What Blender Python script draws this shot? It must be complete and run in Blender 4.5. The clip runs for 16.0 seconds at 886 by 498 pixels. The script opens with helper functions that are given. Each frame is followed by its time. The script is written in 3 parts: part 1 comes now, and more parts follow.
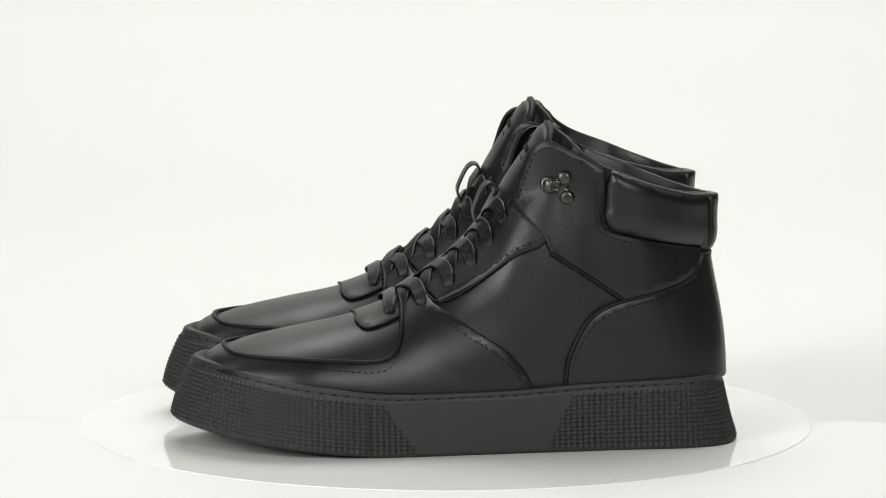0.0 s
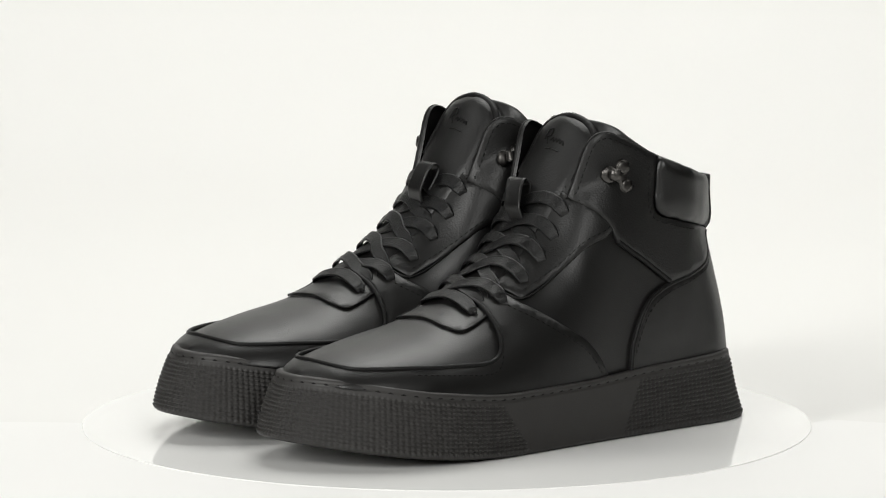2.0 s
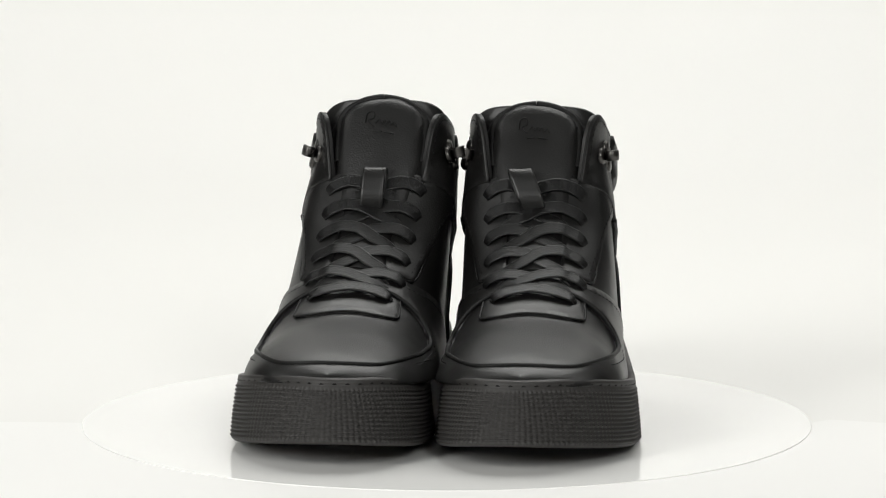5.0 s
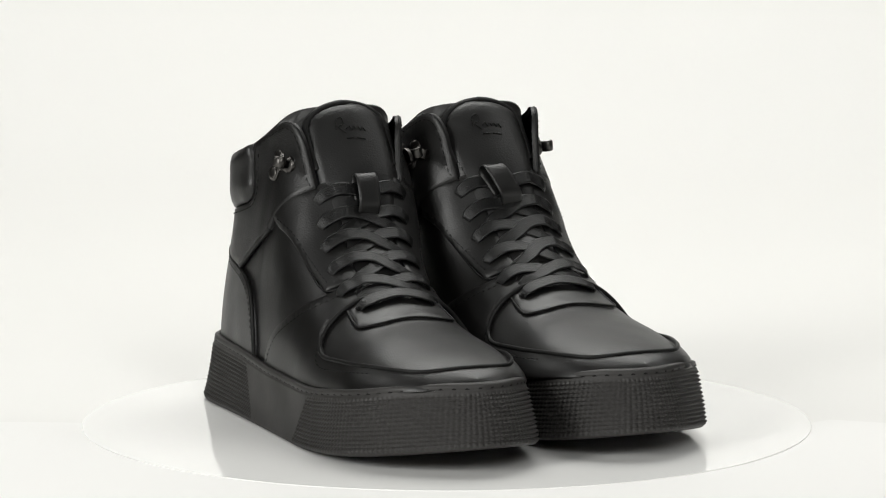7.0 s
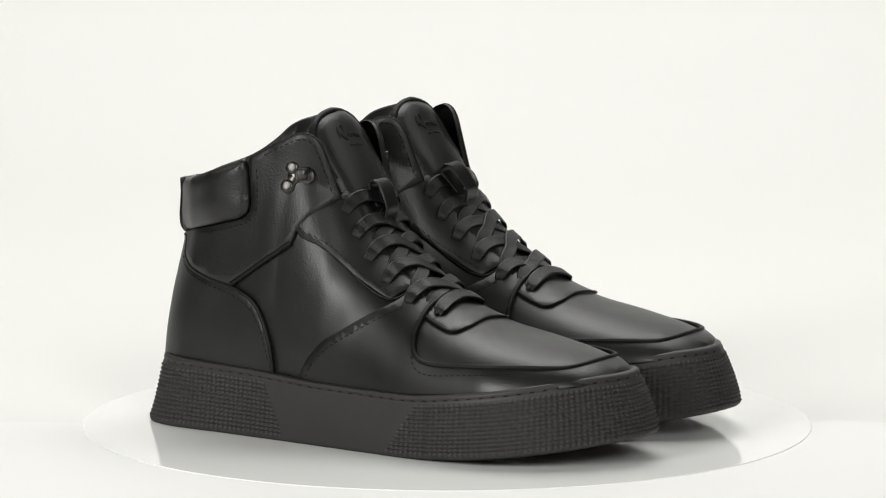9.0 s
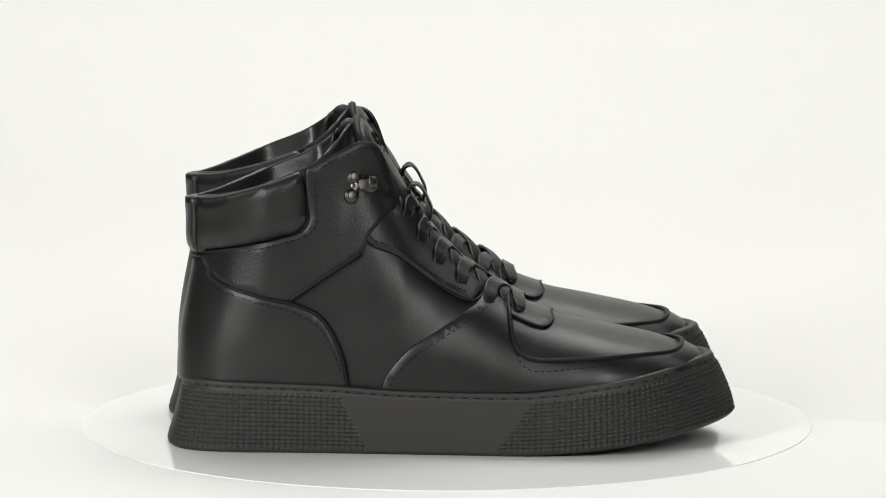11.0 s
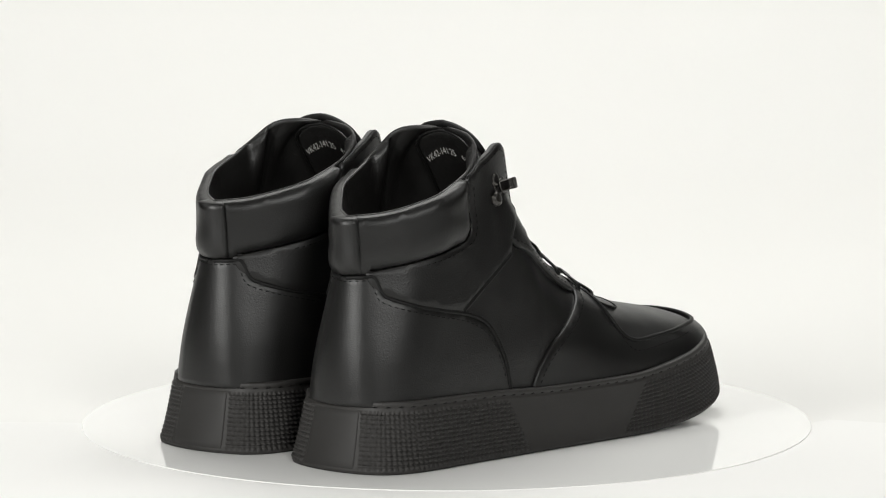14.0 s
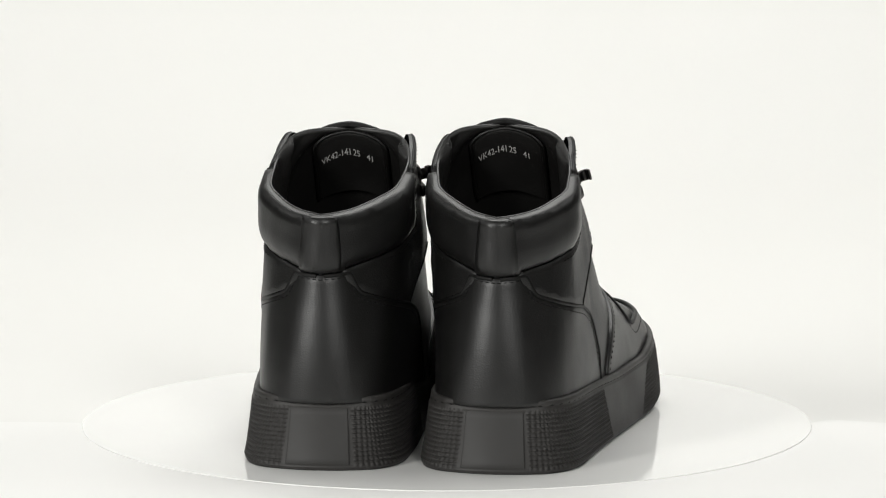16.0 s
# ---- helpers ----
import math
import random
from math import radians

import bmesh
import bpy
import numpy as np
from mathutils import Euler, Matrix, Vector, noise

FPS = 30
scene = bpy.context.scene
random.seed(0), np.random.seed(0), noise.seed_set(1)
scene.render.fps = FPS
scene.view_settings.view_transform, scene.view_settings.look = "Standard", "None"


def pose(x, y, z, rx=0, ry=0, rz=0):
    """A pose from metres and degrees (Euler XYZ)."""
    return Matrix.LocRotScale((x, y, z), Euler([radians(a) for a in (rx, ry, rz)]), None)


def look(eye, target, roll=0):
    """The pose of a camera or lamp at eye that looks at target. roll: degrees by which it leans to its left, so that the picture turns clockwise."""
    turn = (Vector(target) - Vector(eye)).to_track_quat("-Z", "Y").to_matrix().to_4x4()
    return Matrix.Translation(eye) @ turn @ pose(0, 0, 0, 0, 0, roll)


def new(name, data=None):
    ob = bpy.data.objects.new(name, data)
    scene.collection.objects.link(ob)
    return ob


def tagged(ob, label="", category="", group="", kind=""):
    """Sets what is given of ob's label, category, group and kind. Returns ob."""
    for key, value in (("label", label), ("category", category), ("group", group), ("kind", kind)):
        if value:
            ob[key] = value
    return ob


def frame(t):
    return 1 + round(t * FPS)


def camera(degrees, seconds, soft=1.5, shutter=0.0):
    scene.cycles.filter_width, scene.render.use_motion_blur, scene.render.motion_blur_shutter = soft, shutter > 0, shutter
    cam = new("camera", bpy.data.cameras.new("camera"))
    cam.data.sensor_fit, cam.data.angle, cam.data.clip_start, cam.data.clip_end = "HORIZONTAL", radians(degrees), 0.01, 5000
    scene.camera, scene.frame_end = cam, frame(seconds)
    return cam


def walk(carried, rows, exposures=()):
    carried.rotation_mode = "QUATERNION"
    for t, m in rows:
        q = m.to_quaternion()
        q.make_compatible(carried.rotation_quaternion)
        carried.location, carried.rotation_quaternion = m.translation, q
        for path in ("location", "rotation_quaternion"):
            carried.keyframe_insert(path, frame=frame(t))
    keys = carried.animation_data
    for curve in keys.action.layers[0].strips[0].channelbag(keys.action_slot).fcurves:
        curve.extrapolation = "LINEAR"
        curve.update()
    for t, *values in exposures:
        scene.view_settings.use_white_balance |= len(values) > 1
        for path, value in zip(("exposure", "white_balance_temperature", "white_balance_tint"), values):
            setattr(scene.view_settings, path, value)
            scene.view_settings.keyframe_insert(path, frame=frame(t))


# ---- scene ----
# One still camera before a slowly turning display plate.
TURN = 16.091            # degrees a second
cam = camera(9.0, 16.0, soft=1.15)
EYE = pose(-0.0020, -2.9702, 0.5303, 90 - 8.362, 0, 0)
walk(cam, [(0.0, EYE), (16.0, EYE)])

# ---------------------------------------------------------------- light
world = bpy.data.worlds.new("studio_air")
scene.world = world
world.use_nodes = True
world.node_tree.nodes["Background"].inputs[0].default_value = (1.0, 0.985, 0.955, 1)
world.node_tree.nodes["Background"].inputs[1].default_value = 0.1
scene.view_settings.exposure = 0.06


def softbox(name, eye, target, wide, high, watts, colour=(0.985, 0.985, 0.955)):
    lamp = bpy.data.lights.new(name, "AREA")
    lamp.shape, lamp.size, lamp.size_y, lamp.energy, lamp.color = "RECTANGLE", wide, high, watts, colour
    ob = new(name, lamp)
    ob.matrix_world = look(eye, target)
    return ob


softbox("softbox_left", (-1.45, -1.65, 1.0), (0, 0, 0.08), 0.45, 1.0, 31.5)
softbox("softbox_right", (0.62, -2.2, 1.25), (0, 0, 0.08), 0.45, 0.8, 19.5)
softbox("softbox_top", (0.15, 0.72, 1.62), (0.03, -0.05, 0), 1.5, 0.9, 22.5)
# unseen pair, added only to bring the paper up to near white
softbox("backdrop_lamp_left", (-1.6, 0.3, 1.5), (-0.3, 1.9, 0.5), 0.6, 0.6, 5.6)
softbox("backdrop_lamp_right", (1.6, 0.3, 1.5), (0.3, 1.9, 0.5), 0.6, 0.6, 5.6)


# ---------------------------------------------------------------- materials
def material(name, colour, rough, metal=0.0, grain=0.0, grain_size=0.001, relief=0.0002, mottle=0.25,
             mottle_size=0.03, rough_spread=0.08, coat=0.0, cells=False, crease=0.0, specular=0.5):
    mat = bpy.data.materials.new(name)
    mat.use_nodes = True
    nt = mat.node_tree
    n, l = nt.nodes, nt.links
    bsdf = n["Principled BSDF"]
    bsdf.inputs["Metallic"].default_value = metal
    bsdf.inputs["Specular IOR Level"].default_value = specular
    bsdf.inputs["Coat Weight"].default_value = coat
    bsdf.inputs["Coat Roughness"].default_value = 0.12
    tc = n.new("ShaderNodeTexCoord")
    big = n.new("ShaderNodeTexNoise")
    big.inputs["Scale"].default_value = 1 / mottle_size
    big.inputs["Detail"].default_value = 5
    l.new(tc.outputs["Object"], big.inputs["Vector"])
    mix = n.new("ShaderNodeMix")
    mix.data_type = "RGBA"
    mix.inputs["A"].default_value = (*[c * (1 - mottle) for c in colour], 1)
    mix.inputs["B"].default_value = (*[min(1, c * (1 + mottle)) for c in colour], 1)
    l.new(big.outputs["Fac"], mix.inputs["Factor"])
    l.new(mix.outputs["Result"], bsdf.inputs["Base Color"])
    rr = n.new("ShaderNodeMapRange")
    rr.inputs["From Min"].default_value, rr.inputs["From Max"].default_value = 0.3, 0.7
    rr.inputs["To Min"].default_value, rr.inputs["To Max"].default_value = rough - rough_spread, rough + rough_spread
    l.new(big.outputs["Fac"], rr.inputs["Value"])
    l.new(rr.outputs["Result"], bsdf.inputs["Roughness"])
    if grain > 0:
        if cells:
            fine = n.new("ShaderNodeTexVoronoi")
            fine.feature = "SMOOTH_F1"
            out = fine.outputs["Distance"]
        else:
            fine = n.new("ShaderNodeTexNoise")
            fine.inputs["Detail"].default_value = 3
            out = fine.outputs["Fac"]
        fine.inputs["Scale"].default_value = 1 / grain_size
        l.new(tc.outputs["Object"], fine.inputs["Vector"])
        second = n.new("ShaderNodeTexNoise")
        second.inputs["Scale"].default_value = 0.75 / grain_size
        second.inputs["Detail"].default_value = 2
        l.new(tc.outputs["Object"], second.inputs["Vector"])
        third = n.new("ShaderNodeTexNoise")
        third.inputs["Scale"].default_value = 38
        third.inputs["Detail"].default_value = 1
        l.new(tc.outputs["Object"], third.inputs["Vector"])
        wave = n.new("ShaderNodeBump")
        wave.inputs["Strength"].default_value = crease
        wave.inputs["Distance"].default_value = 0.004
        l.new(third.outputs["Fac"], wave.inputs["Height"])
        add = n.new("ShaderNodeMath")
        add.operation = "ADD"
        l.new(out, add.inputs[0])
        l.new(second.outputs["Fac"], add.inputs[1])
        bump = n.new("ShaderNodeBump")
        bump.inputs["Strength"].default_value = grain
        bump.inputs["Distance"].default_value = relief
        l.new(add.outputs[0], bump.inputs["Height"])
        l.new(wave.outputs["Normal"], bump.inputs["Normal"])
        l.new(bump.outputs["Normal"], bsdf.inputs["Normal"])
    return mat


LEATHER = material("black_leather", (0.0045, 0.0043, 0.0041), 0.40, grain=0.22, grain_size=0.0007, relief=0.0003, cells=True, crease=0.2, rough_spread=0.03, specular=0.5)
LEATHER_SHINE = material("glossy_black_leather", (0.0045, 0.0043, 0.0041), 0.38, grain=0.21, grain_size=0.0007, relief=0.00025, cells=True, crease=0.2, rough_spread=0.03, specular=0.48)
LEATHER_GRAIN = material("grained_black_leather", (0.0045, 0.0043, 0.0041), 0.41, grain=0.4, grain_size=0.0008, relief=0.00025, cells=True, crease=0.18, rough_spread=0.03, specular=0.44)
LEATHER_EDGE = material("folded_leather_edge", (0.004, 0.0039, 0.0038), 0.5, grain=0.3, grain_size=0.0012, relief=0.0003, specular=0.22)
LINING = material("black_lining", (0.010, 0.0096, 0.0092), 0.40, grain=0.3, grain_size=0.0016, relief=0.0003, crease=0.45)
RUBBER = material("black_rubber", (0.0195, 0.0180, 0.0168), 0.55, grain=0.25, grain_size=0.0008, relief=0.0002, mottle=0.15)
RUBBER_SMOOTH = material("smooth_black_rubber", (0.0172, 0.0160, 0.0150), 0.55, grain=0.15, grain_size=0.0007, relief=0.0002, mottle=0.15)
THREAD = material("black_thread", (0.004, 0.004, 0.004), 0.7, specular=0.2)
LACE = material("waxed_black_lace", (0.003, 0.003, 0.003), 0.33, grain=0.7, grain_size=0.0005, relief=0.00025, mottle=0.3, mottle_size=0.003, rough_spread=0.05, specular=0.34, cells=True)
GUNMETAL = material("gunmetal", (0.085, 0.081, 0.077), 0.34, metal=1.0, mottle=0.2, mottle_size=0.004)
PRINT = material("silver_print", (0.5, 0.5, 0.49), 0.5, mottle=0.35, mottle_size=0.002)
ACRYLIC = material("white_acrylic", (0.89, 0.888, 0.875), 0.08, mottle=0.01, rough_spread=0.03, mottle_size=0.08)
PAPER = material("white_paper", (0.80, 0.795, 0.775), 0.7, grain=0.1, grain_size=0.004, relief=0.0002, mottle=0.015, mottle_size=0.3)
BOARD = material("white_board", (0.83, 0.825, 0.81), 0.6, grain=0.1, grain_size=0.006, relief=0.0002, mottle=0.02, mottle_size=0.2)
ROOM = material("grey_room_paint", (0.16, 0.155, 0.15), 0.8, mottle=0.05, mottle_size=0.4)


# ---------------------------------------------------------------- mesh helpers
def mesh_object(name, verts, faces, mat, parent=None, label="", smooth=True):
    me = bpy.data.meshes.new(name)
    me.from_pydata([tuple(map(float, v)) for v in verts], [], [tuple(map(int, f)) for f in faces])
    me.materials.append(mat)
    if smooth:
        me.polygons.foreach_set("use_smooth", [True] * len(me.polygons))
    me.update()
    ob = new(name, me)
    if parent is not None:
        ob.parent = parent
    return tagged(ob, label)


def part(name, bm, mat, parent, label="", smooth=True):
    me = bpy.data.meshes.new(name)
    bmesh.ops.recalc_face_normals(bm, faces=bm.faces)
    bm.to_mesh(me)
    bm.free()
    me.materials.append(mat)
    me.polygons.foreach_set("use_smooth", [smooth] * len(me.polygons))
    ob = new(name, me)
    ob.parent = parent
    return tagged(ob, label)


def hermite(table, u):
    """Smooth curve through (u, value) pairs, without overshoot."""
    us = np.array([a for a, _ in table], float)
    vs = np.array([b for _, b in table], float)
    d = np.diff(vs) / np.diff(us)
    m = np.zeros_like(vs)
    m[0], m[-1] = d[0], d[-1]
    for i in range(1, len(vs) - 1):
        m[i] = 0 if d[i - 1] * d[i] <= 0 else 2 * d[i - 1] * d[i] / (d[i - 1] + d[i])
    u = np.clip(np.asarray(u, float), us[0], us[-1])
    k = np.clip(np.searchsorted(us, u, side="right") - 1, 0, len(us) - 2)
    h = us[k + 1] - us[k]
    t = (u - us[k]) / h
    return ((2 * t**3 - 3 * t**2 + 1) * vs[k] + (t**3 - 2 * t**2 + t) * h * m[k]
            + (-2 * t**3 + 3 * t**2) * vs[k + 1] + (t**3 - t**2) * h * m[k + 1])


def spline(points, step, closed=False):
    """Dense polyline through the points (Catmull-Rom), about one point each step."""
    p = np.array(points, float)
    n = len(p)
    out = []
    for i in range(n if closed else n - 1):
        if closed:
            a, b, c, d = p[(i - 1) % n], p[i], p[(i + 1) % n], p[(i + 2) % n]
        else:
            a, b, c, d = p[max(i - 1, 0)], p[i], p[i + 1], p[min(i + 2, n - 1)]
        k = max(2, int(np.ceil(np.linalg.norm(c - b) / step)))
        for t in np.arange(k) / k:
            out.append(0.5 * (2 * b + (c - a) * t + (2 * a - 5 * b + 4 * c - d) * t * t + (3 * b - a - 3 * c + d) * t**3))
    if not closed:
        out.append(p[-1])
    return np.array(out)


def resample(p, step):
    seg = np.r_[0, np.cumsum(np.linalg.norm(np.diff(p, axis=0), axis=1))]
    k = max(2, int(round(seg[-1] / step)))
    s = np.linspace(0, seg[-1], k + 1)
    return np.stack([np.interp(s, seg, p[:, i]) for i in range(p.shape[1])], 1)


def tube(path, radius, sides=8, closed=False):
    """Vertices and faces of a round tube along a path."""
    p = np.array(path, float)
    n = len(p)
    tan = (np.roll(p, -1, 0) - np.roll(p, 1, 0)) if closed else np.gradient(p, axis=0)
    tan /= np.linalg.norm(tan, axis=1)[:, None] + 1e-12
    ref = np.array([0.31, 0.77, 0.55])
    verts, faces = [], []
    for i in range(n):
        a = np.cross(tan[i], ref)
        a /= np.linalg.norm(a) + 1e-12
        b = np.cross(tan[i], a)
        for k in range(sides):
            w = 2 * math.pi * k / sides
            verts.append(p[i] + radius * (math.cos(w) * a + math.sin(w) * b))
    for i in range(n if closed else n - 1):
        j = (i + 1) % n
        for k in range(sides):
            m = (k + 1) % sides
            faces.append((i * sides + k, i * sides + m, j * sides + m, j * sides + k))
    if not closed:
        faces.append(tuple(range(sides))[::-1])
        faces.append(tuple((n - 1) * sides + k for k in range(sides)))
    return verts, faces


def joined(pieces):
    verts, faces = [], []
    for v, f in pieces:
        o = len(verts)
        verts += list(v)
        faces += [tuple(i + o for i in q) for q in f]
    return verts, faces


# ---------------------------------------------------------------- studio
def studio():
    # seamless paper: floor, sweep and wall in one sheet
    prof = [(-1.6, -0.011)] + [(y, -0.011) for y in np.linspace(-1.2, 0.9, 12)]
    prof += [(0.9 + 0.7 * math.sin(a), -0.011 + 0.7 * (1 - math.cos(a))) for a in np.linspace(0.08, math.pi / 2, 24)]
    prof += [(1.6, z) for z in np.linspace(0.8, 2.3, 6)]
    xs = np.linspace(-1.0, 1.0, 20)
    top = [(x, y, z) for y, z in prof for x in xs]
    n, k = len(xs), len(prof)
    faces = [(j * n + i, j * n + i + 1, (j + 1) * n + i + 1, (j + 1) * n + i) for j in range(k - 1) for i in range(n - 1)]
    ob = mesh_object("backdrop", top, faces, PAPER)
    sol = ob.modifiers.new("thickness", "SOLIDIFY")
    sol.thickness, sol.offset = 0.002, -1
    tagged(ob, "white seamless paper swept up behind the turntable", "backdrop", kind="structure")

    # white card lying before the plate, cut round it
    r, rim = 0.1948, []
    for a in np.linspace(math.pi, 2 * math.pi, 90):
        rim.append((r * math.cos(a), r * math.sin(a)))
    outer = [(-0.95, 0.0), (-0.95, -0.06), (-0.95, -1.1), (0.95, -1.1), (0.95, -0.06), (0.95, -0.012)]
    back_left = [(-0.5, -0.004), (-0.33, -0.008), (-0.23, 0.003)]
    back_right = [(0.4, -0.02), (0.25, -0.006), (0.206, 0.010)]
    bm = bmesh.new()
    loop = rim + back_right[::-1] + outer[::-1] + back_left
    vs = [bm.verts.new((x, y, -0.0004)) for x, y in loop]
    f = bm.faces.new(vs)
    bmesh.ops.triangulate(bm, faces=[f])
    res = bmesh.ops.extrude_face_region(bm, geom=bm.faces[:])
    bmesh.ops.translate(bm, vec=(0, 0, -0.0090), verts=[v for v in res["geom"] if isinstance(v, bmesh.types.BMVert)])
    card = part("card_sheet", bm, BOARD, None, smooth=False)
    tagged(card, "white card sheet cut round the front of the turntable", "card sheet")

    # grey studio room round the set, unseen, added to keep leather reflections dark
    for name, size, place in (("floor", (7.2, 7.7, 0.1), (0, -0.75, -0.81)), ("ceiling", (7.2, 7.7, 0.1), (0, -0.75, 3.05)),
                              ("wall_north", (7, 0.1, 3.76), (0, 3.05, 1.12)), ("wall_south", (7, 0.1, 3.76), (0, -4.55, 1.12)),
                              ("wall_east", (0.1, 7.7, 3.76), (3.55, -0.75, 1.12)), ("wall_west", (0.1, 7.7, 3.76), (-3.55, -0.75, 1.12))):
        bm = bmesh.new()
        bmesh.ops.create_cube(bm, size=1)
        bmesh.ops.scale(bm, vec=size, verts=bm.verts)
        bmesh.ops.translate(bm, vec=place, verts=bm.verts)
        tagged(part(name, bm, ROOM, None, smooth=False), "added unseen plain grey painted studio " + name.split("_")[0], "wall" if "wall" in name else name,
               kind="structure")
    # the table under the set
    bm = bmesh.new()
    bmesh.ops.create_cube(bm, size=1)
    bmesh.ops.scale(bm, vec=(2.1, 2.9, 0.04), verts=bm.verts)
    bmesh.ops.translate(bm, vec=(0, -0.12, -0.036), verts=bm.verts)
    top = tagged(new("table"), "plain white studio table under the paper", "table")
    part("tabletop", bm, BOARD, top, smooth=False)
    for x in (-0.98, 0.98):
        for y in (-1.45, 1.2):
            bm = bmesh.new()
            bmesh.ops.create_cube(bm, size=1)
            bmesh.ops.scale(bm, vec=(0.06, 0.06, 0.704), verts=bm.verts)
            bmesh.ops.translate(bm, vec=(x, y, -0.408), verts=bm.verts)
            part("leg", bm, BOARD, top, smooth=False)


def turntable():
    root = tagged(new("turntable"), "round glossy white acrylic display turntable", "turntable")
    ring = [(0.0, -0.008), (0.1931, -0.008), (0.1950, -0.006), (0.1950, -0.0003), (0.1948, 0.0), (0.0, 0.0)]
    n, verts, faces = 160, [], []
    for r, z in ring[1:-1]:
        verts += [(r * math.cos(2 * math.pi * i / n), r * math.sin(2 * math.pi * i / n), z) for i in range(n)]
    for j in range(len(ring) - 3):
        faces += [(j * n + i, j * n + (i + 1) % n, (j + 1) * n + (i + 1) % n, (j + 1) * n + i) for i in range(n)]
    faces.append(tuple(range(n))[::-1])
    faces.append(tuple((len(ring) - 3) * n + i for i in range(n)))
    mesh_object("plate", verts, faces, ACRYLIC, root, smooth=False)
    v, f = [], []
    for r, z in ((0.05, -0.0109), (0.05, -0.0081)):
        v += [(r * math.cos(2 * math.pi * i / 48), r * math.sin(2 * math.pi * i / 48), z) for i in range(48)]
    f = [(i, (i + 1) % 48, 48 + (i + 1) % 48, 48 + i) for i in range(48)] + [tuple(range(48))[::-1], tuple(range(48, 96))]
    mesh_object("hub", v, f, ACRYLIC, root, smooth=False)
    return root


# ---------------------------------------------------------------- shoe: form of the upper
# The upper runs in stations u from the toe (0) over the instep to the tongue top (11), along the collar to the heel (18);
# v climbs from the sole's edge (0) to the ridge or the collar (1). Lengths from the heel's end, height from the ground.
XB = [(0, .2825), (1, .2778), (2, .2652), (3, .2460), (4, .2220), (5, .2000), (6, .1780), (7, .1580), (8, .1400), (9, .1240),
      (10, .1100), (11, .0980), (12, .0895), (13, .0810), (14, .0685), (15, .0500), (16, .0317), (17, .0152), (18, .0082)]
XT = [(0, .2806), (1, .2730), (2, .2590), (3, .2320), (4, .2060), (5, .1870), (6, .1660), (7, .1475), (8, .1325), (9, .1205),
      (10, .1100), (11, .1012), (12, .0960), (13, .0905), (14, .0778), (15, .0580), (16, .0412), (17, .0270), (18, .0174)]
ZT = [(0, .0455), (1, .0495), (2, .0545), (3, .0605), (4, .0660), (5, .0730), (6, .0850), (7, .0990), (8, .1160), (9, .1375),
      (10, .1540), (11, .1664), (12, .1640), (13, .1575), (14, .1481), (15, .1401), (16, .1341), (17, .1301), (18, .1286)]
YT = [(0, 0), (11, 0), (12, .0225), (13, .0325), (14, .0355), (15, .0343), (16, .0250), (17, .0132), (18, 0)]
ZB = [(0, .0425), (2, .0400), (4, .0355), (6, .0320), (9, .0305), (13, .0325), (18, .0340)]
WIDE = [(.0082, 0), (.0110, .0140), (.0180, .0236), (.0330, .0318), (.0600, .0366), (.1000, .0415), (.1500, .0464), (.2000, .0498),
        (.2300, .0492), (.2500, .0440), (.2660, .0350), (.2755, .0250), (.2802, .0145), (.2825, 0)]
MEDIAL = [(0, 1.0), (.05, 1.0), (.10, .98), (.16, .94), (.22, .93), (.30, .98)]
HOLD = [(0, .35), (3, .38), (6, .38), (8, .42), (9, .46), (10, .50), (11, .52), (12, .48), (13, .45), (18, .42)]      # how long the side stays upright
BULGE = [(0, .000), (4, -.001), (7, -.002), (11, -.002), (14, .0008), (16, -.0010), (17, -.0016), (18, 0)]
ROOF = [(0, .60), (2, .76), (3, .75), (4, .70), (5, .66), (6, .66), (7, .72), (8, .84), (9, .98), (10, 1.08), (11, 1.10), (12, 1.04), (13, .97), (14, .94),
        (15, .94), (16, .79), (17, .60), (18, .70)]   # breadth of the ridge's top
SAG = [(0, .02), (11, .02), (12, .13), (13, .26), (14, .34), (18, .34)]
HEEL_IN = [(0, 0), (14, 0), (16, .0045), (17, .0070), (18, .0060)]
HEEL_OUT = [(0, 0), (15, 0), (16, -.0006), (17, -.0018), (18, -.0032)]


LIFT = [(0, 0), (7, 0), (9, .5), (10, 1), (11, 1), (12, .8), (13, .3), (14, 0), (18, 0)]
FOOT = {"lean": -.0055, "tongue": 0.0}      # how far this shoe's shaft stands inwards, and how much higher its tongue stands


